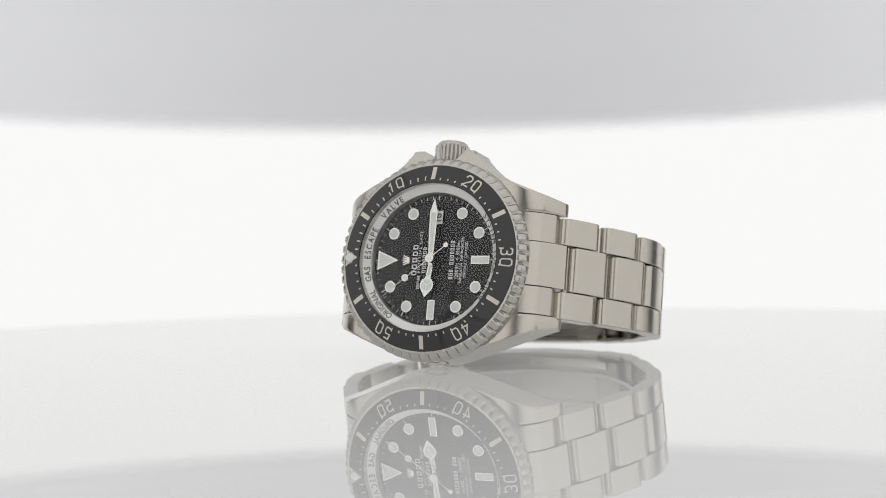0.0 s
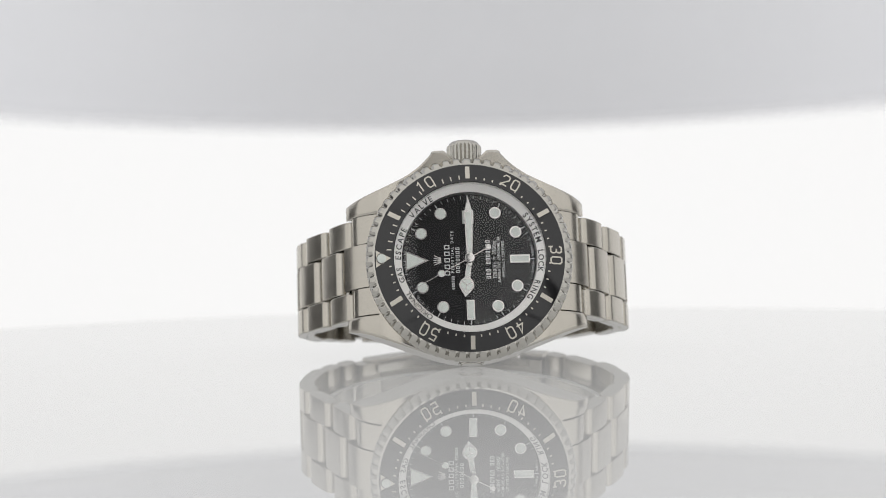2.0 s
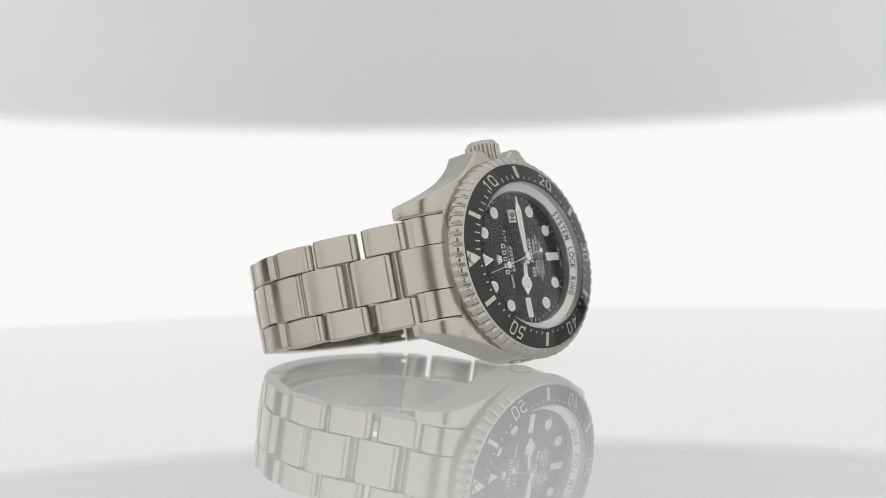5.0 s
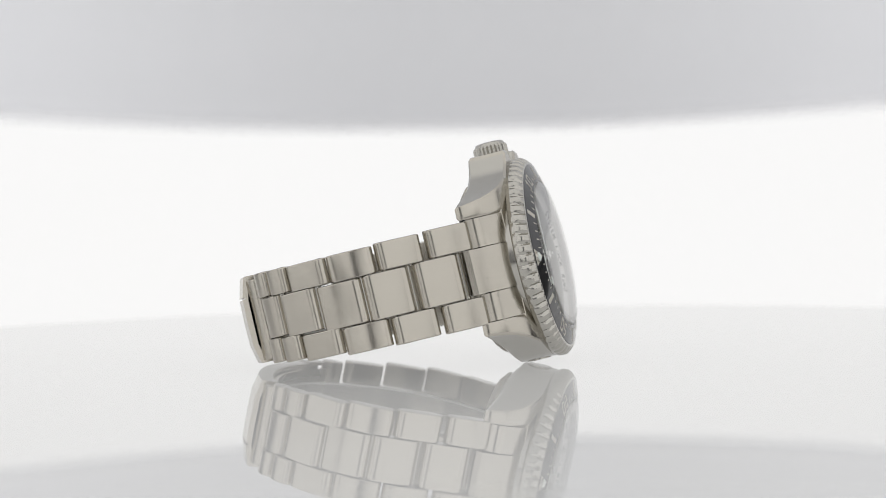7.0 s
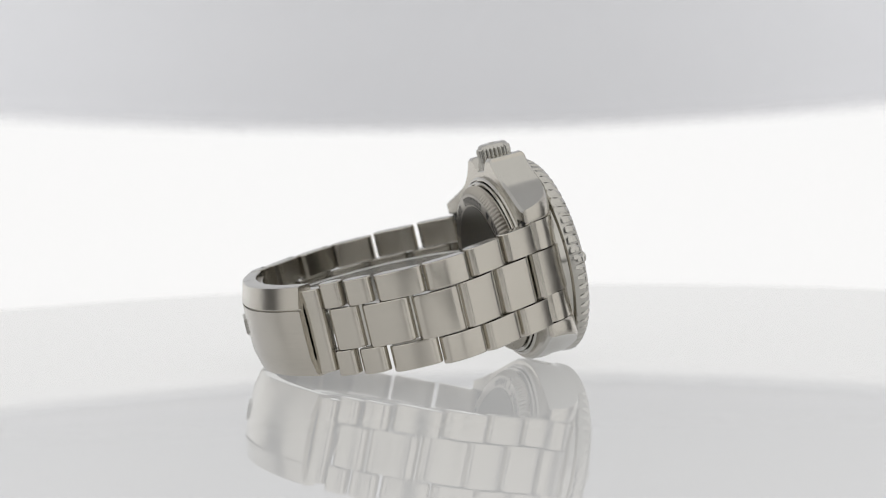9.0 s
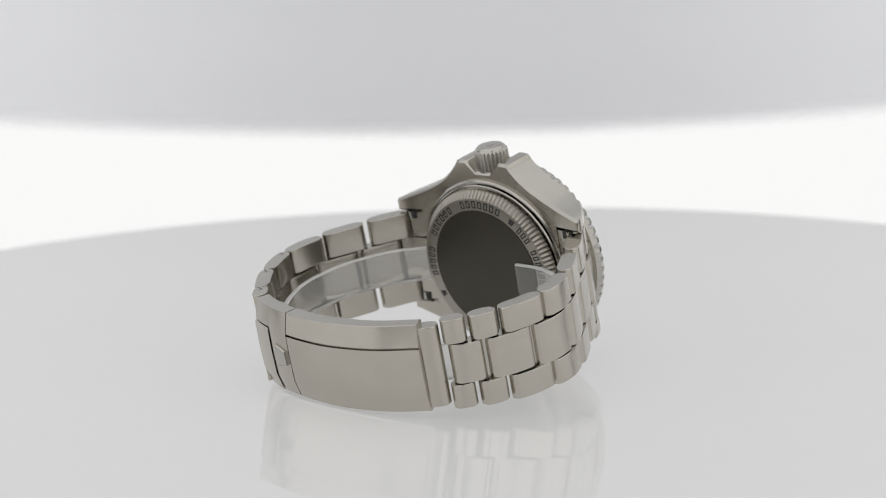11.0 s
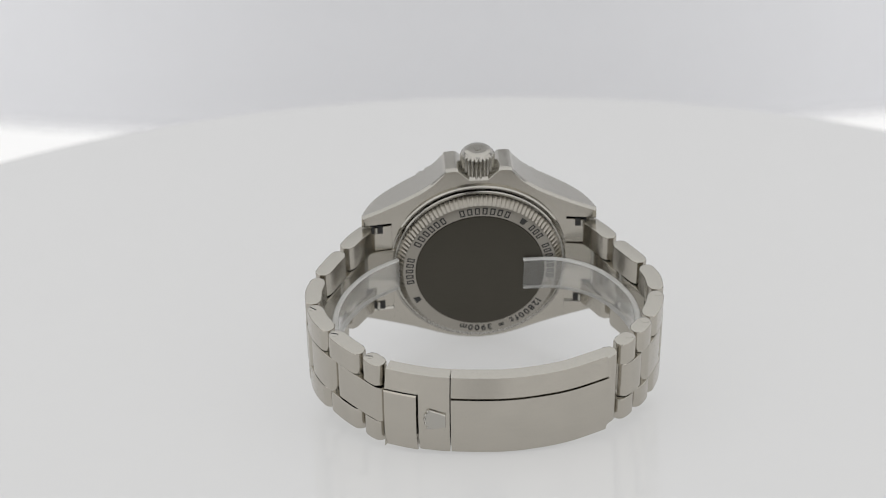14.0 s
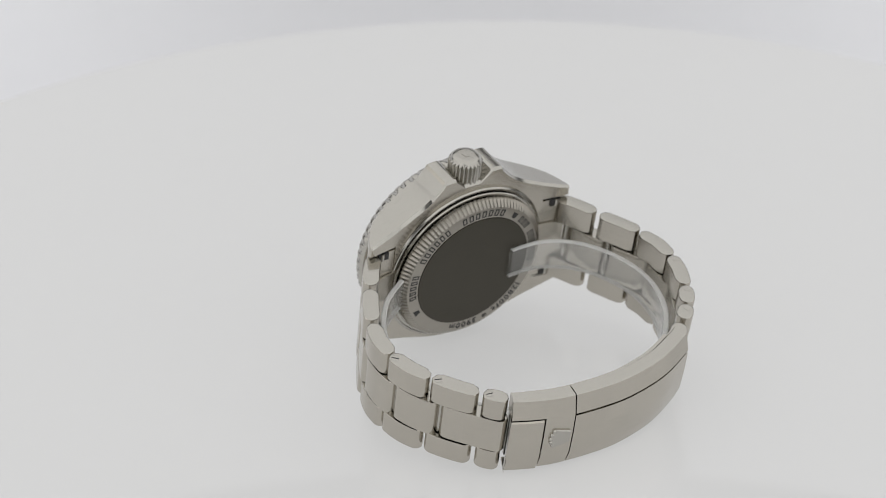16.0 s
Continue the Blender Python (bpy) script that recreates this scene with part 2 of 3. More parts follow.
# ---- the setting ----
def enclosure():
    """Plain studio room round the rig."""
    bm = bmesh.new()
    box(bm, -1.5, 1.5, -1.5, 1.5, -1.1, -1.0)
    tagged(part("floor", bm, dark_paint, smooth=0), "grey painted studio floor", "floor", kind="structure")
    for name, b in (("wall_north", (-1.5, 1.5, 1.5, 1.6, -1.0, 1.25)), ("wall_south", (-1.5, 1.5, -1.6, -1.5, -1.0, 1.25)),
                    ("wall_west", (-1.6, -1.5, -1.5, 1.5, -1.0, 1.25)), ("wall_east", (1.5, 1.6, -1.5, 1.5, -1.0, 1.25))):
        bm = bmesh.new()
        box(bm, *b)
        tagged(part(name, bm, side_paint, smooth=0), "plain grey painted studio wall", "wall", kind="structure")
    bm = bmesh.new()
    box(bm, -1.5, 1.5, -1.5, 1.5, 1.25, 1.35)
    tagged(part("ceiling", bm, wall_paint, smooth=0), "plain white painted studio ceiling", "ceiling", kind="structure")


def light_panel(name, sx, sy, mat, at, label):
    """A flat soft light: metal tray with a glowing diffuser set in it, facing its own -z."""
    root = new(name)
    root.matrix_basis = at
    bm = bmesh.new()
    box(bm, -sx, sx, -sy, sy, 0.004, 0.04)
    for b in ((-sx, sx, -sy, -sy + 0.012, -0.006, 0.004), (-sx, sx, sy - 0.012, sy, -0.006, 0.004),
              (-sx, -sx + 0.012, -sy + 0.012, sy - 0.012, -0.006, 0.004), (sx - 0.012, sx, -sy + 0.012, sy - 0.012, -0.006, 0.004)):
        box(bm, *b)
    part("tray", bm, frame_metal, root, "grey metal tray", 0)
    bm = bmesh.new()
    box(bm, -sx + 0.014, sx - 0.014, -sy + 0.014, sy - 0.014, -0.002, 0.002)
    part("diffuser", bm, mat, root, "glowing white diffuser", 0)
    return tagged(root, label, "light panel", "soft lights round the turntable")


def backdrop():
    """On the arm: a glowing lower panel, and above it a white canopy whose hem sags in the middle and hides its top."""
    root = new("backdrop")
    bm = bmesh.new()
    cols, grid = 48, []
    for j in range(13):
        h = -0.36 + 0.76 * j / 12
        grid.append([bm.verts.new((1.9 * (i / cols - 0.5), 0.80 - 0.10 * (2 * i / cols - 1) ** 2, h)) for i in range(cols + 1)])
    for a, b in zip(grid, grid[1:]):
        for i in range(cols):
            bm.faces.new((a[i], a[i + 1], b[i + 1], b[i]))
    bmesh.ops.solidify(bm, geom=bm.faces[:], thickness=0.004)
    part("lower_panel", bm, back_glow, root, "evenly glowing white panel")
    bm = bmesh.new()
    rings = []
    for i in range(cols + 1):
        x = 1.1 * (i / cols - 0.5)
        y0, hem = 0.355 - 0.45 * x * x, HEM + SAG * min(abs(x), 0.3) ** 2 - 0.003 * x
        prof = [(x, y0 + 0.024 * math.sin(q), hem + 0.024 - 0.024 * math.cos(q)) for q in [radians(80 - 20 * k) for k in range(5)]]
        for k in range(1, 15):
            u = k / 14
            prof.append((x, y0 - 0.12 * u * u - 0.02 * u, hem + 0.42 * u))
        rings.append([bm.verts.new(p) for p in prof])
    for a, b in zip(rings, rings[1:]):
        for i in range(len(a) - 1):
            bm.faces.new((a[i], a[i + 1], b[i + 1], b[i]))
    bmesh.ops.solidify(bm, geom=bm.faces[:], thickness=0.0015)
    part("canopy", bm, cloth, root, "white cloth canopy with a sagging hem, brighter sides painted in", 60)
    return tagged(root, "glowing white panel under a white cloth canopy", "backdrop", kind="structure")


def turntable():
    root = new("turntable")
    bm = bmesh.new()
    R, n = 0.203, 200
    ring = lambda r, z: [(r * math.cos(2 * math.pi * i / n), r * math.sin(2 * math.pi * i / n), z) for i in range(n)]
    top = -0.0006  # where the case touches it
    loft(bm, [ring(R - 0.001, -0.014), ring(R, -0.013), ring(R, top - 0.001), ring(R - 0.0003, top - 0.0003), ring(R - 0.001, top)])
    part("plate", bm, acrylic, root, "glossy opal acrylic plate, its own glow standing in for light from beneath", 8)
    bm = bmesh.new()
    loft(bm, [ring(0.11, -0.07), ring(0.11, -0.016), ring(0.10, -0.0142)])
    part("drive", bm, black_metal, root, "black drive housing")
    bm = bmesh.new()
    loft(bm, [ring(0.16, -1.0), ring(0.16, -0.98), ring(0.035, -0.96), ring(0.035, -0.07)])
    part("pedestal", bm, black_metal, root, "black metal pedestal")
    return tagged(root, "round glossy white acrylic turntable with added glow on black pedestal", "turntable")


enclosure()
light_panel("top_light", 1.35, 1.3, top_glow, pose(0, -0.1, 1.208), "large glowing soft light hung over the turntable")
light_panel("side_light", 0.62, 0.78, side_glow, pose(-1.15, -0.48, 0.42, 0, -78, 0), "glowing soft light standing beside the turntable")
light_panel("side_light", 0.62, 0.78, side_glow, pose(1.15, -0.48, 0.42, 0, 78, 0), "glowing soft light standing beside the turntable")
for side in (-1, 1):
    light_panel("front_light", 0.52, 0.62, front_glow, pose(side * 0.67, -1.30, 0.52, 76, 0, 0), "glowing soft light standing behind the camera")
back = backdrop()
table = turntable()

# ---- the watch: x towards six, z towards three, y into the case, its dial facing -y ----
LEAN = 12.58
WATCH_AT = pose(-0.00134, -0.01873, 0.02322, -LEAN, 0, 0)
watch = tagged(new("wristwatch"), "steel diving watch with black dial and bezel, on its side", "watch")


def along(pts, n=24):
    """Dense smooth curve through points, with its running length."""
    out = []
    for i in range(len(pts) - 1):
        p = [Vector(pts[max(0, min(len(pts) - 1, i + k))]) for k in (-1, 0, 1, 2)]
        for k in range(n):
            t = k / n
            out.append(0.5 * ((2 * p[1]) + (p[2] - p[0]) * t + (2 * p[0] - 5 * p[1] + 4 * p[2] - p[3]) * t * t + (3 * p[1] - p[0] - 3 * p[2] + p[3]) * t ** 3))
    out.append(Vector(pts[-1]))
    run = [0.0]
    for a, b in zip(out, out[1:]):
        run.append(run[-1] + (b - a).length)
    return out, run


def at_run(curve, s):
    pts, run = curve
    s = max(run[0], min(run[-1] - 1e-6, s))
    i = int(np.searchsorted(run, s, side="right")) - 1
    u = (s - run[i]) / (run[i + 1] - run[i])
    return pts[i].lerp(pts[i + 1], u)


# outer line of the bracelet from the lugs of twelve round the clasp to the lugs of six
SIDE12 = [(-21.5, 7.4), (-27.1, 13.7), (-32.3, 23.7), (-37.5, 34.0), (-36.5, 44.8), (-30.9, 55.2), (-22.9, 62.5), (-18.4, 64.9)]
CLASP = [(-22.9, 64.1), (-15.1, 67.5), (-8.0, 69.2), (0.0, 69.9), (10.9, 68.9), (17.5, 67.2), (23.0, 65.0)]
SIDE6 = [(21.5, 7.4), (27.9, 13.7), (33.8, 23.7), (38.6, 34.0), (37.8, 44.7), (32.0, 54.8), (23.4, 64.4)]


def rise_of(y):
    """How far the bracelet has slid towards the crown side at that depth."""
    return -0.3 + 1.25 * max(0.0, min(1.0, (y - 40) / 24))


def half_of(y):
    """Half the bracelet's width."""
    return 10.95 - 1.25 * max(0.0, min(1.0, (y - 18) / 40))


def link_mesh(curve, s0, s1, z0, z1, thick=3.5, gap=0.50):
    """A link between two stations of the line: bowed outer face, round ends, softened flanks."""
    bm = bmesh.new()
    a, b = at_run(curve, s0 + gap), at_run(curve, s1 - gap)
    u = (b - a).normalized()
    centre = Vector((0, 37))
    v = Vector((-u.y, u.x))
    if v.dot(centre - (a + b) / 2) < 0:
        v = -v
    L = (b - a).length
    mid = at_run(curve, (s0 + s1) / 2)
    bow = max(0.08, -0.6 * (mid - (a + b) / 2).dot(v))
    r = min(thick * 0.50, L * 0.30)
    prof = []
    for k in range(6):
        q = radians(90 * k / 5)
        prof.append((r - r * math.cos(q), r - r * math.sin(q)))
    prof = [(0.0, thick - r)] + prof
    for k in (1, 2, 3):
        x = r + (L - 2 * r) * k / 4
        prof.append((x, -bow * (1 - (2 * k / 4 - 1) ** 2)))
    for k in range(6):
        q = radians(90 * (5 - k) / 5)
        prof.append((L - r + r * math.cos(q), r - r * math.sin(q)))
    prof += [(L, thick - r), (L - r * 0.3, thick - r * 0.3), (L - r, thick), (L / 2, thick - bow * 0.7), (r, thick), (r * 0.3, thick - r * 0.3)]
    c = Vector((L / 2, thick / 2))

    def ring(z, inset):
        out = []
        for p in prof:
            w = Vector(p)
            d = w - c
            w = w - Vector((math.copysign(min(inset, abs(d.x)), d.x), math.copysign(min(inset, abs(d.y)), d.y)))
            q = a + u * w.x + v * w.y
            out.append((q.x, q.y, z))
        return out

    e = 0.28
    vs = loft(bm, [ring(z0, e), ring(z0 + e * 0.3, e * 0.3), ring(z0 + e, 0), ring(z1 - e, 0), ring(z1 - e * 0.3, e * 0.3), ring(z1, e)])
    bm.normal_update()
    for f in bm.faces:
        if abs(f.normal.z) > 0.6:
            f.material_index = 1
    return bm


def bracelet_side(pts, first, pitch, count, screws):
    curve = along([Vector(p) for p in pts])
    tuck = 0.0 if screws else 5.1  # what slides in under the clasp
    total = curve[1][-1] - tuck
    nodes = [first + pitch * k for k in range(count + 1)]
    nodes = [s for s in nodes if s < total - (2 if screws else 6)] + [total + 0.2 if screws else total - 4.3]
    for k, (s0, s1) in enumerate(zip(nodes, nodes[1:])):
        y = at_run(curve, (s0 + s1) / 2).y
        zc, h = rise_of(y), half_of(y)
        mm_part("middle_link", link_mesh(curve, s0, s1, zc - h * 0.445, zc + h * 0.445), (brushed, polished), watch)
        p, q = at_run(curve, s0), at_run(curve, s0 + 1.0)
        t = (q - p).normalized()
        nrm = Vector((-t.y, t.x))
        c = p + (nrm if nrm.dot(Vector((0, 37)) - p) > 0 else -nrm) * 2.2
        bm = bmesh.new()
        loft(bm, [[(c.x + 0.75 * math.cos(2 * math.pi * i / 12), c.y + 0.75 * math.sin(2 * math.pi * i / 12), z) for i in range(12)] for z in (zc - h * 0.44, zc + h * 0.44)])
        mm_part("link_pin", bm, polished, watch)
    outer = [s - (2.9 if screws else 4.0) for s in nodes[:-1]] + [total - (0.3 if screws else 3.4)]
    if not screws:
        zc, h = rise_of(60), half_of(58)
        mm_part("extension_plate", link_mesh(curve, total - 3.7, total + tuck, zc - h + 1.0, zc + h - 1.0), (brushed, polished), watch, "plain steel plate that slides into the clasp")
    if not screws:
        outer.insert(-1, outer[-2] + 6.9)
    elif total - outer[-2] > pitch * 1.15:
        outer.insert(-1, outer[-2] + pitch)
    for k, (s0, s1) in enumerate(zip(outer, outer[1:])):
        y = at_run(curve, (s0 + s1) / 2).y
        zc, h = rise_of(y), half_of(y)
        for side in (-1, 1):
            z0, z1 = sorted((zc + side * (h * 0.445 + 0.13), zc + side * h))
            link = mm_part("outer_link", link_mesh(curve, s0, s1, z0, z1), (brushed, polished), watch)
            if k >= len(outer) - 4 and side > 0:
                p, q = at_run(curve, s0 + 1.5), at_run(curve, s0 + 2.6)
                t = (q - p).normalized()
                nrm = Vector((-t.y, t.x))
                nrm = nrm if nrm.dot(Vector((0, 37)) - p) > 0 else -nrm
                c = p + nrm * 1.6 + t * 0.2
                bm = bmesh.new()
                ring = lambda r, z: [(c.x + r * math.cos(2 * math.pi * i / 16), c.y + r * math.sin(2 * math.pi * i / 16), z) for i in range(16)]
                loft(bm, [ring(0.85, z1 - 0.3), ring(0.85, z1 + 0.03), ring(0.78, z1 + 0.06)])
                screw = mm_part("screw" if screws else "pin_end", bm, polished, link)
                if screws:
                    bm = bmesh.new()
                    w = Vector((t.x * 0.8 + nrm.x * 0.6, t.y * 0.8 + nrm.y * 0.6)) * 0.74
                    g = Vector((-w.y, w.x)) * 0.17
                    q4 = [c + w + g, c - w + g, c - w - g, c + w - g]
                    loft(bm, [[(p4.x, p4.y, z1 + z) for p4 in q4] for z in (0.05, 0.075)])
                    mm_part("slot", bm, engraved, link, "dark screw slot")


def case_body():
    """Middle case: rounded body, flat crown guards, four lugs that curve back."""
    bm = bmesh.new()
    up = [(0, 24.3), (6.6, 24.3), (7.6, 23.5), (9.4, 21.6), (11.2, 20.1), (13.7, 18.5), (17.5, 16.8), (21.0, 15.5), (24.3, 14.4), (26.0, 13.8)]
    low = [(0, 21.8), (4, 21.4), (7, 20.7), (10, 19.7), (13.7, 18.3), (17.5, 16.8), (21.0, 15.4), (24.3, 14.2), (26.0, 13.7)]
    def f(tab, x):
        if id(tab) not in smooth:
            smooth[id(tab)] = ([p.x for p in along([Vector(q) for q in tab], 10)[0]], [p.y for p in along([Vector(q) for q in tab], 10)[0]])
        return float(np.interp(abs(x), *smooth[id(tab)]))

    smooth = {}
    front = [(0, 3.9), (12, 3.9), (16, 4.2), (20, 5.6), (23, 7.7), (25, 10.5), (26, 12.8)]
    rear = [(0, 12.2), (12, 12.3), (17, 12.7), (21, 13.3), (25, 13.8), (26, 13.7)]

    def section(x, z0, z1, e=0.45):
        yf, yb = f(front, x), f(rear, x)
        e = min(e, (yb - yf) * 0.3, (z1 - z0) * 0.3)
        return [(x, yf, z0 + e * 1.4), (x, yf, z1 - e * 1.4), (x, yf + e, z1), (x, yb - e * 1.3, z1), (x, yb, z1 - e * 1.3), (x, yb, z0 + e * 1.3), (x, yb - e * 1.3, z0), (x, yf + e, z0)]

    def skin(b, xs, lo, hi):
        loft(b, [section(x, lo(x), hi(x)) for x in xs])

    def finish(b):
        bmesh.ops.recalc_face_normals(b, faces=b.faces)
        for fc in b.faces:
            n = fc.normal
            fc.material_index = 1 if abs(n.z) > 0.55 or (abs(n.z) > 0.25 and n.y > 0.3) else 0

    mids = [-19.4 + 38.8 * k / 96 for k in range(97)]
    xs = sorted(mids + [-4.5, -2.1, 2.1, 4.5])
    # the crown's seat is cut between the guards, with sloping flanks
    skin(bm, xs, lambda x: -f(low, x), lambda x: min(f(up, x), 21.9 + max(0.0, abs(x) - 2.1) * 0.95))
    for sx in (-1, 1):
        xs = [sx * (19.35 + 6.65 * k / 24) for k in range(25)]
        for lo, hi in ((lambda x: 11.0, lambda x: f(up, x)), (lambda x: -f(low, x), lambda x: -11.0)):
            lug = bmesh.new()
            skin(lug, xs, lo, hi)
            finish(lug)
            mm_part("lug", lug, (brushed, polished), watch, "", 38)
    finish(bm)
    mm_part("case_body", bm, (brushed, polished), watch, "steel case with crown guards", 38)
    # gas valve on the flank of nine
    bm = bmesh.new()
    ring = lambda r, z: [(r * math.cos(2 * math.pi * i / 32), 8.3 + r * math.sin(2 * math.pi * i / 32), z) for i in range(32)]
    loft(bm, [ring(2.7, -21.0), ring(2.7, -21.86), ring(2.35, -21.9), ring(2.3, -21.7), ring(2.1, -21.7), ring(2.05, -21.93), ring(1.2, -21.95)])
    mm_part("gas_valve", bm, polished, watch, "round valve set in the case flank")


def end_links():
    for sx in (-1, 1):
        shape = [(17.6, 4.75), (20.0, 5.75), (22.0, 7.05), (23.4, 8.3), (24.5, 9.9), (24.9, 11.2), (24.6, 12.8), (23.2, 13.5), (17.6, 12.6)]
        for z0, z1 in ((-10.82, -4.98), (4.78, 10.82)):
            bm = bmesh.new()
            loft(bm, [[(sx * x, y, z) for x, y in shape] for z in (z0, z0 + 0.01, z1 - 0.01, z1)])
            mm_part("end_link", bm, (brushed, polished), watch)
        core = [(17.4, 4.5), (20.5, 5.7), (23.0, 7.5), (25.2, 10.2), (26.6, 12.6), (26.4, 13.9), (25.0, 14.8), (23.6, 14.2), (17.4, 12.9)]
        bm = bmesh.new()
        loft(bm, [[(sx * x, y, z) for x, y in core] for z in (-4.78, -4.76, 4.56, 4.58)])
        mm_part("end_link", bm, (brushed, polished), watch)


def spring_bars():
    """Bar ends that show between end links and lugs, with a black block for the shaded notch round each."""
    for sx in (-1, 1):
        for z0, z1 in ((9.3, 10.98), (-10.98, -9.3)):
            bm = bmesh.new()
            box(bm, sx * 21.4, sx * 23.9, 12.6, 13.62, z0, z1)
            mm_part("notch_shade", bm, engraved, watch, "black block standing in for the shaded notch behind the end link", 0)
            bm = bmesh.new()
            ring = lambda z: [(sx * 22.9 + 0.42 * math.cos(2 * math.pi * i / 14), 13.55 + 0.42 * math.sin(2 * math.pi * i / 14), z) for i in range(14)]
            loft(bm, [ring(z0), ring(z1)])
            mm_part("spring_bar", bm, polished, watch, "thin steel spring bar end")


STROKES = {
    "0": [[(0.5, 1), (0.8, 1), (1, 0.84), (1, 0.16), (0.8, 0), (0.2, 0), (0, 0.16), (0, 0.84), (0.2, 1), (0.5, 1)]],
    "1": [[(0.25, 0.78), (0.62, 1), (0.62, 0)]],
    "2": [[(0, 0.74), (0, 0.86), (0.2, 1), (0.8, 1), (1, 0.86), (1, 0.62), (0, 0), (1, 0)]],
    "3": [[(0, 0.8), (0.16, 1), (0.8, 1), (0.98, 0.86), (0.98, 0.66), (0.8, 0.53), (0.4, 0.53)], [(0.8, 0.53), (1, 0.38), (1, 0.15), (0.8, 0), (0.16, 0), (0, 0.2)]],
    "4": [[(0.74, 0), (0.74, 1), (0, 0.28), (1.05, 0.28)]],
    "5": [[(0.95, 1), (0.1, 1), (0.04, 0.56), (0.8, 0.58), (1, 0.42), (1, 0.16), (0.8, 0), (0.16, 0), (0, 0.16)]],
}


def stroke_digit(bm, ch, at, right, up, wide, tall, thick):
    """A digit drawn in strokes of one width, raised a little; the depth is relative."""
    for line in STROKES[ch]:
        pts = [Vector(((u - 0.5) * (wide - thick), (v - 0.5) * (tall - thick))) for u, v in line]
        ways = [(q - p).normalized() for p, q in zip(pts, pts[1:])]
        closed = (pts[0] - pts[-1]).length < 1e-6
        edges = []
        for i, p in enumerate(pts):
            before = ways[i - 1] if i or closed else ways[0]
            after = ways[i] if i < len(ways) else (ways[0] if closed else ways[-1])
            side = Vector((-before.y - after.y, before.x + after.x)).normalized()
            side *= thick / 2 / max(0.45, side.dot(Vector((-after.y, after.x))))
            edges.append((p + side, p - side))
        for (a, b), (c, d) in zip(edges, edges[1:]):
            slab(bm, [(at[0] + right[0] * w.x + up[0] * w.y, at[1] + right[1] * w.x + up[1] * w.y) for w in (a, c, d, b)], -0.012, 0.03)


def bezel():
    def notch(i, a):
        if i not in (2, 3, 4):
            return 0.0
        u = (a * 60 / (2 * math.pi)) % 1.0
        d = abs(u - 0.5) / 0.30
        return (0.30, 0.85, 0.55)[i - 2] * (0.5 + 0.5 * math.cos(math.pi * min(1.0, d)))

    bm = bmesh.new()
    lathe(bm, [(16.2, 3.9), (20.2, 0.62), (20.9, 0.75), (21.7, 1.5), (22.1, 2.2), (22.1, 3.4), (21.7, 4.25), (20.9, 4.6), (20.5, 7.0), (16.2, 7.0)], 720, notch)
    ob = mm_part("bezel", bm, polished, watch, "notched steel bezel ring", 40)
    bm = bmesh.new()
    lathe(bm, [(16.15, 3.0), (16.15, -0.50), (16.35, -0.60), (20.1, 0.50), (20.25, 0.62), (20.25, 3.0)], 240)
    insert = mm_part("insert", bm, ceramic, ob, "glossy black ceramic bezel insert")
    slope = lambda r: -0.60 + (r - 16.35) * 1.10 / 3.75 - 0.03

    def mark(r0, r1, w0, w1, deg, name, mat):
        b = bmesh.new()
        a = radians(deg)
        c, s = math.cos(a), math.sin(a)
        q = [(r0, -w0), (r0, w0), (r1, w1), (r1, -w1)]
        loft(b, [[(r * c - w * s, slope(r) + d, r * s + w * c) for r, w in q] for d in (0.03, -0.012)])
        mm_part(name, b, mat, ob, "", 0)

    for minute in range(60):
        deg = 180 - 6 * minute
        if minute % 10 == 5:
            mark(16.95, 19.75, 0.48, 0.48, deg, "bar_mark", platinum)
        elif minute % 10 and minute < 15:
            mark(16.75, 17.75, 0.13, 0.13, deg, "minute_mark", platinum)
        elif minute % 10:
            mark(16.80, 17.30, 0.14, 0.14, deg, "minute_mark", platinum)
    mark(16.9, 19.95, 0.05, 1.85, 180, "triangle_mark", platinum)
    b = bmesh.new()
    disc(b, -18.75, 0, 1.2, slope(18.75) - 0.12, 0.4, 28)
    mm_part("pip_cup", b, polished, ob, "bright ring round the bead")
    b = bmesh.new()
    disc(b, -18.75, 0, 0.95, slope(18.75) - 0.35, 0.3, 24, 0.2)
    mm_part("pip", b, lume, ob, "pale luminous bead")
    for num, minute in (("10", 10), ("20", 20), ("30", 30), ("40", 40), ("50", 50)):
        b = bmesh.new()
        a = radians(180 - 6 * minute)
        for ch, off in zip(num, (-1.16, 1.16)):
            q = a - off / 18.35
            stroke_digit(b, ch, (18.35 * math.cos(q), 18.35 * math.sin(q)), (math.sin(a), -math.cos(a)), (math.cos(a), math.sin(a)), 1.72, 2.65, 0.31)
        for v in b.verts:
            v.co.y += slope(math.hypot(v.co.x, v.co.z))
        mm_part("numeral", b, platinum, ob, "outlined pale numeral %s" % num, 0)


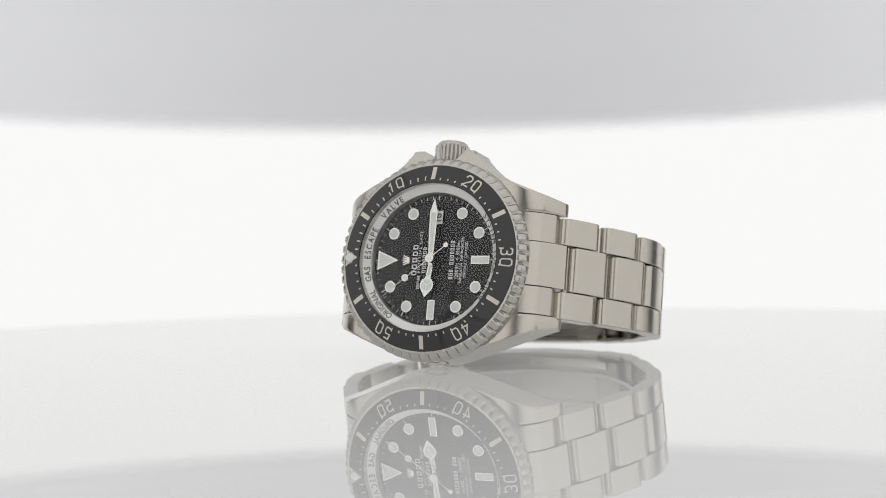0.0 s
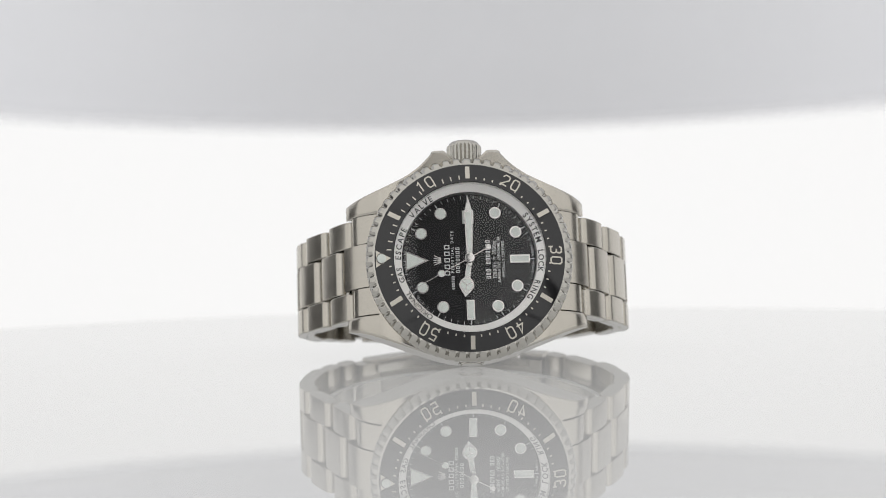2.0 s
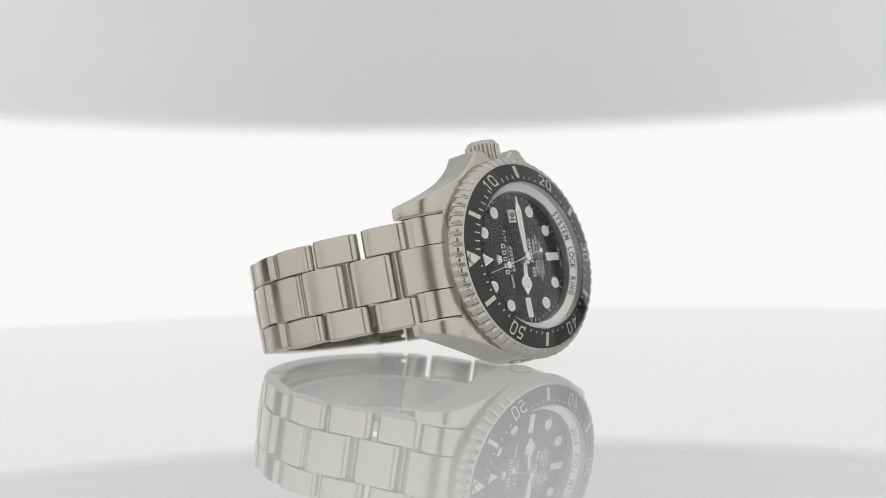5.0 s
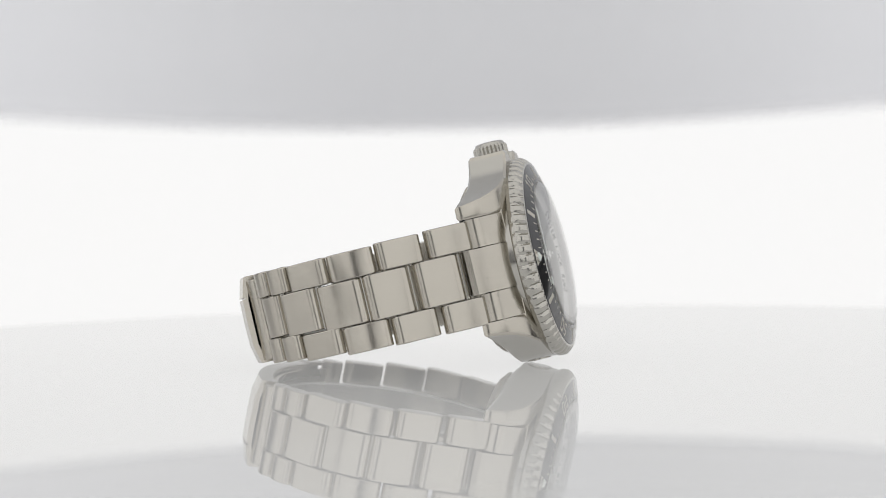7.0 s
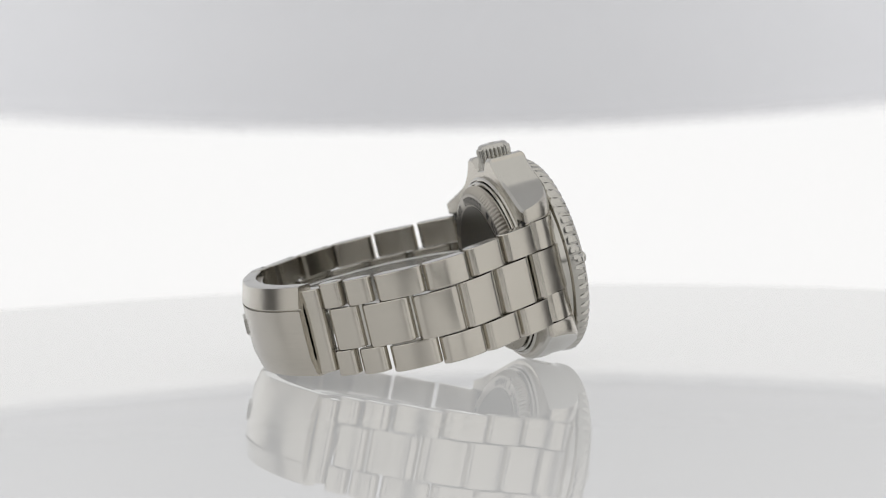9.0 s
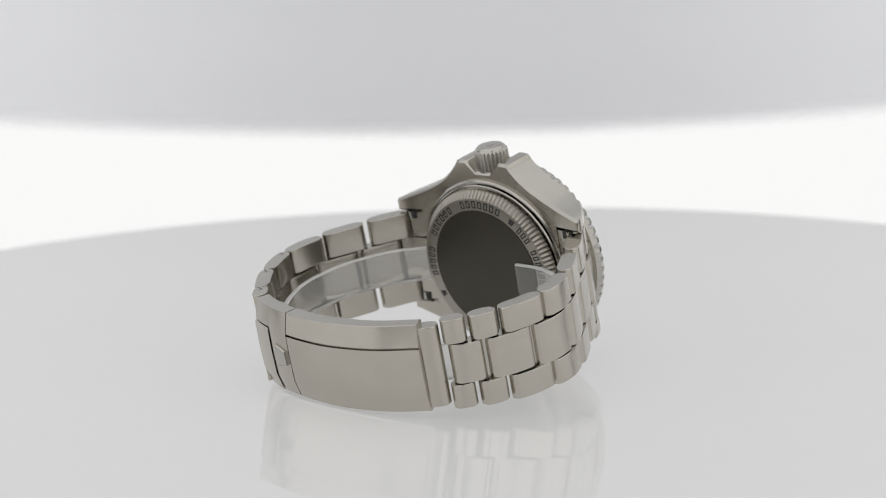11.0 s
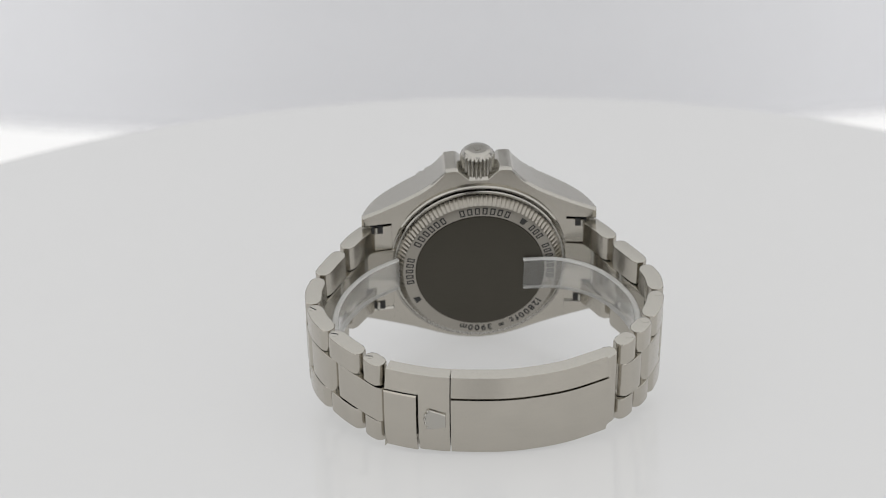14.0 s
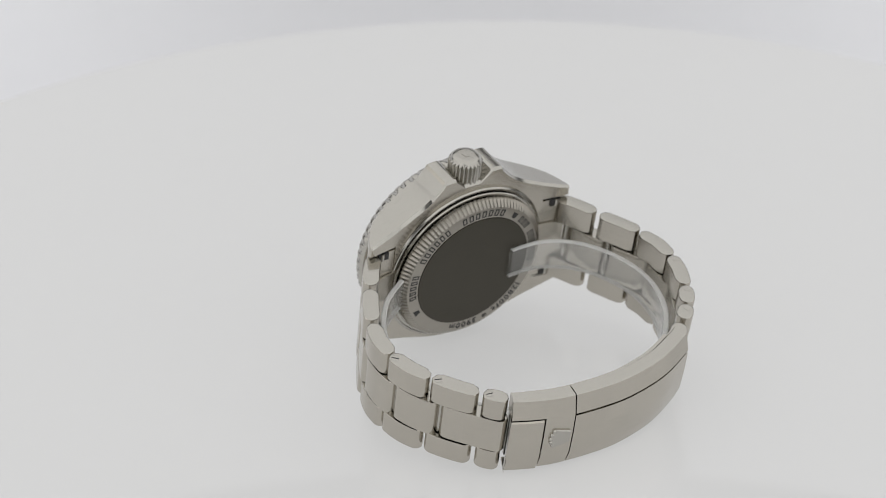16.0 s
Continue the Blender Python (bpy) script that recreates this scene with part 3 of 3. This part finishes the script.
def dial():
    Y = 3.4
    bm = bmesh.new()
    lathe(bm, [(16.15, -0.5), (16.1, 0.95), (14.5, 1.65), (14.45, 1.8), (14.4, Y + 0.3), (16.15, Y + 0.3)], 180)
    ring = mm_part("flange", bm, pale_steel, watch, "sloped steel ring lettered round the dial")
    # lettering of the ring, laid on its slope
    bm = bmesh.new()
    for text, mid, span in (("ORIGINAL", -138, 30), ("GAS", 193, 13), ("ESCAPE", 167, 27.5), ("VALVE", 132, 24.5), ("RING", -28, 18), ("LOCK", -3.5, 19), ("SYSTEM", 25, 27)):
        arc_text(bm, text, mid, 15.25, 1.15, 0, span)
    for v in bm.verts:
        r = math.hypot(v.co.x, v.co.z)
        v.co.y = 0.95 + (16.1 - r) * 0.70 / 1.60 - 0.03
    mm_part("lettering", bm, engraved, ring, "black engraved lettering", 0)
    bm = bmesh.new()
    loft(bm, [[(r * math.cos(2 * math.pi * i / 120), y, r * math.sin(2 * math.pi * i / 120)) for i in range(120)] for r, y in ((14.5, Y + 0.5), (14.5, Y))])
    plate = mm_part("dial", bm, lacquer, watch, "black lacquer dial")
    bm = bmesh.new()
    for m in range(60):
        a = radians(180 - 6 * m)
        c, s = math.cos(a), math.sin(a)
        r0, r1, w = (13.1, 14.1, 0.075) if m % 5 == 0 else (13.35, 14.05, 0.045)
        slab(bm, [(r * c - k * s, r * s + k * c) for r, k in ((r0, -w), (r0, w), (r1, w), (r1, -w))], Y - 0.02, Y)
    mm_part("minute_track", bm, print_white, plate, "white printed minute track", 0)

    def framed(pts_out, pts_in, name):
        b = bmesh.new()
        slab(b, pts_out, Y - 0.22, Y)
        o = mm_part(name, b, white_gold, plate, "white gold surround with pale lume", 0)
        b = bmesh.new()
        slab(b, pts_in, Y - 0.25, Y - 0.1)
        mm_part("lume_fill", b, lume, o, "", 0)

    circle = lambda cx, cz, r: [(cx + r * math.cos(2 * math.pi * i / 28), cz + r * math.sin(2 * math.pi * i / 28)) for i in range(28)]
    for h in range(12):
        a = radians(180 - 30 * h)
        c, s = 11.7 * math.cos(a), 11.7 * math.sin(a)
        if h == 0:
            framed([(-13.6, 2.15), (-13.6, -2.15), (-8.6, 0)], [(-13.3, 1.75), (-13.3, -1.75), (-9.3, 0)], "hour_mark")
        elif h in (6, 9):
            ux, uz = math.cos(a), math.sin(a)
            rect = lambda r0, r1, w: [(r0 * ux - k * uz * w, r0 * uz + k * ux * w) for k in (-1, 1)] + [(r1 * ux - k * uz * w, r1 * uz + k * ux * w) for k in (1, -1)]
            framed(rect(8.7, 13.0, 0.88), rect(8.95, 12.75, 0.64), "hour_mark")
        elif h != 3:
            framed(circle(c, s, 1.28), circle(c, s, 1.04), "hour_mark")
    # date at three, half under the minute hand
    b = bmesh.new()
    slab(b, [(-1.2, 7.9), (1.2, 7.9), (1.2, 10.8), (-1.2, 10.8)], Y - 0.03, Y)
    date = mm_part("date_window", b, date_white, plate, "white date disc in its window", 0)
    b = bmesh.new()
    line_text(b, "16", 0, 9.35, 1.75, Y - 0.05, 2.2)
    mm_part("date_numeral", b, engraved, date, "black date numeral 16", 0)
    for text, x, size, wide, span in (("#####", -4.72, 1.15, 1.0, 7.1), ("###### PERPETUAL DATE", -3.57, 0.62, 0.9, 12.8), ("#######", -2.45, 0.85, 1.0, 5.8),
                                      ("### #######", 4.06, 0.95, 0.9, 8.6), ("12800ft = 3900m", 5.38, 0.85, 0.8, 8.1),
                                      ("SUPERLATIVE CHRONOMETER", 6.35, 0.60, 0.75, 10.0), ("OFFICIALLY CERTIFIED", 7.3, 0.60, 0.75, 8.0)):
        b = bmesh.new()
        line_text(b, text, x, 0, size, Y - 0.02, span, wide)
        mm_part("print_line", b, print_white, plate, "small white printed line", 0)
    b = bmesh.new()
    slab(b, [(-6.0, -0.6), (-6.0, 0.6), (-6.5, 0.75), (-6.5, -0.75)], Y - 0.12, Y)
    for k in range(-2, 3):
        slab(b, [(-6.5, 0.3 * k - 0.14), (-6.5, 0.3 * k + 0.14), (-7.7 + 0.1 * abs(k), 0.52 * k + 0.1), (-7.7 + 0.1 * abs(k), 0.52 * k - 0.1)], Y - 0.12, Y)
    mm_part("emblem", b, white_gold, plate, "small bright raised emblem", 0)
    b = bmesh.new()
    for k in (-1, 1):
        arc_text(b, "#####", 6.5 * k, 13.75, 0.3, Y - 0.02, 8)
    mm_part("print_line", b, print_white, plate, "tiny white printed line", 0)
    return Y


def hand_plate(bm, pts, y, thick=0.22):
    slab(bm, pts, y - thick, y)


def rotated(pts, deg):
    a = radians(deg)
    return [(x * math.cos(a) - z * math.sin(a), x * math.sin(a) + z * math.cos(a)) for x, z in pts]


def clock_hands(Y):
    """Pointers drawn along +x, then turned to their place."""
    hour = lambda k: [(-1.5, -0.5 * k), (4.0, -0.62 * k), (4.3, -0.75 * k)] + [(5.7 + 1.6 * math.cos(q) * (0.82 + 0.18 * k), 1.6 * math.sin(q) * k) for q in [radians(-150 + 20 * i) for i in range(6)]] + \
        [(8.4 if k == 1 else 8.0, 0.0)] + [(5.7 + 1.6 * math.cos(q) * (0.82 + 0.18 * k), 1.6 * math.sin(q) * k) for q in [radians(50 + 20 * i) for i in range(6)]] + [(4.3, 0.75 * k), (4.0, 0.62 * k), (-1.5, 0.5 * k)]
    b = bmesh.new()
    hand_plate(b, rotated(hour(1.0), -98), Y - 1.2)
    hand = mm_part("hour_pointer", b, white_gold, watch, "white gold hour pointer with a round lume disc", 0)
    b = bmesh.new()
    circle = [(5.7 + 1.22 * math.cos(2 * math.pi * i / 24), 1.22 * math.sin(2 * math.pi * i / 24)) for i in range(24)]
    hand_plate(b, rotated(circle, -98), Y - 1.41, 0.04)
    hand_plate(b, rotated([(1.2, -0.28), (3.8, -0.36), (3.8, 0.36), (1.2, 0.28)], -98), Y - 1.41, 0.04)
    mm_part("lume_fill", b, lume, hand, "", 0)
    b = bmesh.new()
    for k in (0, 120, 240):
        q = [(0, -0.1), (1.25, -0.1), (1.25, 0.1), (0, 0.1)]
        hand_plate(b, rotated([(x + 5.7, z) for x, z in rotated(q, k)], -98), Y - 1.45, 0.04)
    mm_part("spokes", b, white_gold, hand, "", 0)
    b = bmesh.new()
    hand_plate(b, rotated([(-1.6, -0.45), (4.0, -0.75), (10.4, -0.92), (10.5, -0.75), (13.3, 0), (10.5, 0.75), (10.4, 0.92), (4.0, 0.75), (-1.6, 0.45)], 90), Y - 1.9)
    hand = mm_part("minute_pointer", b, white_gold, watch, "white gold minute pointer with pale lume", 0)
    b = bmesh.new()
    hand_plate(b, rotated([(1.3, -0.30), (10.0, -0.62), (10.0, 0.62), (1.3, 0.30)], 90), Y - 2.11, 0.04)
    mm_part("lume_fill", b, lume, hand, "", 0)
    b = bmesh.new()
    ring = lambda r, y: [(r * math.cos(2 * math.pi * i / 32), y, r * math.sin(2 * math.pi * i / 32)) for i in range(32)]
    loft(b, [ring(0.55, Y), ring(0.55, Y - 2.4), ring(1.0, Y - 2.4), ring(1.0, Y - 2.7), ring(0.9, Y - 2.75), ring(0.3, Y - 2.75)])
    mm_part("hub", b, white_gold, watch, "bright centre hub")
    b = bmesh.new()
    hand_plate(b, [(-4.2, -0.09), (13.6, -0.05), (13.6, 0.05), (-4.2, 0.09)], Y - 2.5, 0.12)
    hand_plate(b, [(-4.6 + 0.55 * math.cos(2 * math.pi * i / 20), 0.55 * math.sin(2 * math.pi * i / 20)) for i in range(20)], Y - 2.48, 0.16)
    hand_plate(b, [(7.0 + 0.8 * math.cos(2 * math.pi * i / 24), 0.8 * math.sin(2 * math.pi * i / 24)) for i in range(24)], Y - 2.48, 0.16)
    seconds = mm_part("second_pointer", b, white_gold, watch, "thin white gold second pointer with a lume dot", 0)
    b = bmesh.new()
    hand_plate(b, [(7.0 + 0.6 * math.cos(2 * math.pi * i / 24), 0.6 * math.sin(2 * math.pi * i / 24)) for i in range(24)], Y - 2.63, 0.04)
    mm_part("lume_fill", b, lume, seconds, "", 0)
    return seconds


def crystal():
    bm = bmesh.new()
    n, rings = 96, []
    prof = [(15.95, 0.6), (15.95, -0.75), (15.6, -1.05)] + [(15.6 * (1 - k / 9), -1.05 - 1.15 * (1 - (1 - k / 9) ** 2)) for k in range(1, 9)]
    rings = [[(r * math.cos(2 * math.pi * i / n), y, r * math.sin(2 * math.pi * i / n)) for i in range(n)] for r, y in prof]
    vs = loft(bm, rings, caps=False)
    bm.faces.new(vs[-1])
    ob = mm_part("crystal", bm, crystal_glass, watch, "domed clear sapphire crystal", 40)
    ob.visible_shadow = False


def winding_crown():
    bm = bmesh.new()
    seg, prof = 144, [(2.2, 19.8), (2.2, 20.6), (3.6, 20.7), (3.8, 21.0), (3.8, 25.8), (3.65, 26.1), (3.35, 26.25), (3.2, 26.65), (2.85, 26.95), (2.0, 27.05)]
    rings = []
    for i, (r, z) in enumerate(prof):
        ring = []
        for k in range(seg):
            a = 2 * math.pi * k / seg
            q = 0.42 * (0.5 + 0.5 * math.cos(24 * a)) ** 2 if 3 <= i <= 5 else 0
            ring.append(((r - q) * math.cos(a), 8.2 + (r - q) * math.sin(a), z))
        rings.append(ring)
    loft(bm, rings)
    for f in bm.faces:
        f.material_index = 0
    ob = mm_part("winding_crown", bm, polished, watch, "fluted steel winding crown", 50)
    bm = bmesh.new()
    loft(bm, [[(x, 8.2 + y, z) for x, y in ((-0.5, 0.7), (0.5, 0.7), (0.8, -0.6), (-0.8, -0.6))] for z in (27.0, 27.14)])
    mm_part("emblem", bm, polished, ob, "small raised emblem", 0)


def case_back():
    bm = bmesh.new()
    lathe(bm, [(14, 11.0), (20.3, 11.0), (20.3, 12.75), (20.0, 13.05), (19.75, 13.1), (19.65, 12.6), (19.45, 12.6), (19.4, 13.5), (19.2, 13.65), (18.95, 13.65), (18.9, 13.2), (18.6, 13.2), (18.6, 14.1), (14, 14.1)], 240)
    base = mm_part("case_back", bm, polished, watch, "stepped steel case back")
    bm = bmesh.new()
    lathe(bm, [(14.4, 14.0), (18.75, 14.0), (18.75, 14.75), (17.35, 15.95), (17.05, 16.08), (14.6, 16.15), (14.4, 16.0)], 1120,
          lambda i, a: 0.55 * (0.5 + 0.5 * math.cos(112 * a)) ** 0.7 if i in (1, 2) else 0.12 * (0.5 + 0.5 * math.cos(112 * a)) if i == 3 else 0)
    ring = mm_part("fluted_ring", bm, satin, base, "fluted steel ring with engraved lettering", 40)
    bm = bmesh.new()
    loft(bm, [[(r * math.cos(2 * math.pi * i / 120), y, r * math.sin(2 * math.pi * i / 120)) for i in range(120)] for r, y in ((14.45, 15.0), (14.45, 16.22), (14.3, 16.28))])
    mm_part("centre_disc", bm, titanium, base, "dark grey titanium disc")
    bm = bmesh.new()
    for text, mid, span in (("#####", 178, 27), ("######", 136, 36), ("#######", 86, 43), ("### #######", 18, 56)):
        arc_text(bm, text, mid, 15.8, 1.7, 16.15, span, True)
    arc_text(bm, "12800ft = 3900m", -70, 15.8, 1.55, 16.15, 76, True, 1.05, 0.03)
    for mid in (53, 207):
        a = radians(mid)
        at, upv, rt = (-15.8 * math.cos(a), 15.8 * math.sin(a)), (-math.cos(a), math.sin(a)), (-math.sin(a), -math.cos(a))
        slab(bm, [(at[0] + rt[0] * i + upv[0] * j, at[1] + rt[1] * i + upv[1] * j) for i, j in ((-0.5, -0.7), (0.5, -0.7), (0.8, 0.7), (-0.8, 0.7))], 16.10, 16.17)
    mm_part("lettering", bm, engraved, ring, "black engraved marks", 0)


def clasp():
    """Folding clasp: bowed cover with bevelled edges and a groove, a safety catch, and inner blades."""
    curve = along([Vector(p) for p in CLASP])
    total = curve[1][-1]

    def shell(name, s0, s1, lift, prof, label, n=24, mats=(brushed, polished)):
        bm = bmesh.new()
        rings = []
        for k in range(n + 1):
            s = s0 + (s1 - s0) * k / n
            p, q = at_run(curve, s - 0.3), at_run(curve, s + 0.3)
            t = (q - p).normalized()
            v = Vector((-t.y, t.x))
            v = v if v.dot(Vector((0, 37)) - p) > 0 else -v
            c = at_run(curve, s)
            zc = rise_of(66)
            rings.append([(c.x + v.x * (d - lift), c.y + v.y * (d - lift), zc + z) for z, d in prof])
        loft(bm, rings)
        bm.normal_update()
        for f in bm.faces:
            if abs(f.normal.z) > 0.8:
                f.material_index = 1
        return mm_part(name, bm, mats, watch, label)

    inside = [(-8.45, 4.2), (-8.5, 1.9), (-5.3, 1.15), (4.4, 1.15), (8.5, 1.9), (8.45, 4.2)]
    cover = [(9.3, 4.2), (9.5, 4.0), (9.55, 1.5), (9.4, 1.15), (5.15, 0.05), (5.05, 0.65), (4.75, 0.65), (4.65, 0.0), (0, -0.12), (-5.6, 0.0), (-9.25, 0.9), (-9.4, 1.2), (-9.4, 4.0), (-9.2, 4.2)] + inside
    shell("clasp_cover", 0.0, 33.6, 0.0, cover, "brushed steel clasp cover with a groove")
    left = [(9.3, 4.2), (9.5, 4.0), (9.55, 1.5), (9.4, 1.2), (5.0, 0.05), (0, -0.1), (-5.6, 0.0), (-9.25, 0.9), (-9.4, 1.2), (-9.4, 4.0), (-9.2, 4.2)]
    shell("clasp_end", 33.85, 40.2, 0.0, left, "brushed steel end of the clasp", 8)
    shell("clasp_rail", 40.2, total - 0.2, 0.0, [(9.3, 4.2), (9.5, 4.0), (9.55, 1.5), (9.4, 1.2), (5.2, 0.12), (5.1, 4.2)], "", 10)
    catch = [(4.85, 1.6), (4.85, 0.1), (4.6, -0.22), (0, -0.34), (-5.6, -0.25), (-9.45, 0.65), (-9.6, 0.95), (-9.6, 3.9), (-8.8, 3.9), (-8.8, 1.6)]
    shell("safety_catch", 40.62, total + 0.55, 0.0, catch, "brushed steel safety catch", 10)
    bm = bmesh.new()
    a, b = at_run(curve, 34.6), at_run(curve, 38.6)
    t = (b - a).normalized()
    v = Vector((t.y, -t.x))
    v = v if v.dot(Vector((0, 37)) - a) < 0 else -v
    zc = rise_of(66)
    fan = [(0.0, -1.6), (0.0, 1.6), (3.2, 2.5), (4.0, 1.3), (4.3, 0), (4.0, -1.3), (3.2, -2.5)]
    loft(bm, [[(a.x + t.x * u * k + v.x * h, a.y + t.y * u * k + v.y * h, zc - 0.4 + w * k) for u, w in fan] for h, k in ((-0.2, 1), (0.4, 1), (0.62, 0.88))])
    for w in (-2.0, -1.05, 0.0, 1.05, 2.0):
        u = 4.1 - 0.16 * w * w
        c0 = Vector((a.x + t.x * u, a.y + t.y * u, zc - 0.4 + w))
        bmesh.ops.create_icosphere(bm, subdivisions=2, radius=0.48, matrix=Matrix.Translation((c0.x + v.x * 0.25, c0.y + v.y * 0.25, c0.z)))
    mm_part("clasp_emblem", bm, polished, watch, "raised polished emblem on the clasp")
    blade = [(8.2, 4.7), (8.2, 3.9), (-8.2, 3.9), (-8.2, 4.7)]
    shell("folding_blade", 2.6, 47.0, 0.0, blade, "thin steel folding blade inside the clasp", mats=(satin, polished))
    for zs in (7.4, -7.4):
        shell("folding_arm", 2.0, 44.0, 0.0, [(zs + 0.9, 5.4), (zs + 0.9, 4.72), (zs - 0.9, 4.72), (zs - 0.9, 5.4)], "", mats=(polished, polished))


def holder_ring():
    """Open ring of clear plastic sprung inside the bracelet."""
    pts = [(-9.6, 16.8), (-16.2, 17.0), (-21.5, 18.9), (-26.0, 22.4), (-29.8, 28.2), (-32.0, 35.5), (-31.4, 43.0), (-27.6, 51.0), (-20, 58.5), (-9.5, 63.2),
           (0, 64.8), (10, 64.2), (19.5, 59.6), (27, 52.5), (31.6, 43.5), (32.4, 36), (30.2, 27.5), (25, 19.8), (18.3, 15.0)]
    curve = along([Vector(p) for p in pts], 8)
    bm = bmesh.new()
    rings, edges = [], ([], [])
    for k, c in enumerate(curve[0]):
        p, q = curve[0][max(0, k - 1)], curve[0][min(len(curve[0]) - 1, k + 1)]
        t = (q - p).normalized()
        v = Vector((-t.y, t.x)) * 0.6
        z0, z1 = -4.6, 3.4
        up = rise_of(c.y) * 0.5
        rings.append([(c.x + v.x * s, c.y + v.y * s, z + up) for s, z in ((1, z0 + 0.25), (1, z1 - 0.25), (-1, z1 - 0.25), (-1, z0 + 0.25))])
        for e, (za, zb) in zip(edges, ((z1 - 0.24, z1), (z0 + 0.24, z0))):
            e.append([(c.x + v.x * s, c.y + v.y * s, z + up) for s, z in ((1, za), (0.6, zb), (-0.6, zb), (-1, za))])
    loft(bm, rings)
    root = new("watch_holder")
    tagged(root, "open ring of clear plastic sprung inside the bracelet", "watch holder")
    mm_part("plastic_band", bm, clear_plastic, root, "", 40)
    for e in edges:
        bm = bmesh.new()
        loft(bm, e)
        mm_part("band_edge", bm, plastic_edge, root, "hazy pale edge of the band", 40)
    return root


case_body()
end_links()
spring_bars()
bezel()
dial_depth = dial()
second_pointer = clock_hands(dial_depth)
crystal()
winding_crown()
case_back()
bracelet_side(SIDE12, 9.2, 10.9, 4, False)
bracelet_side(SIDE6, 8.4, 11.1, 4, True)
clasp()
holder = holder_ring()


def motions():
    spins = [(t, Matrix.Rotation(radians(a), 4, "Z")) for t, a in SPIN]
    walk(watch, [(t, m @ WATCH_AT) for t, m in spins])
    walk(holder, [(t, m @ WATCH_AT) for t, m in spins])
    walk(table, spins)
    walk(back, [(t, pose(0, 0, PIVOT, -r)) for t, r in ARM])
    walk(second_pointer, [(t, pose(0, 0, 0, 0, -(180 + 38 - 4.8 * t), 0)) for t in (0, 4, 8, 12, 16)])


motions()
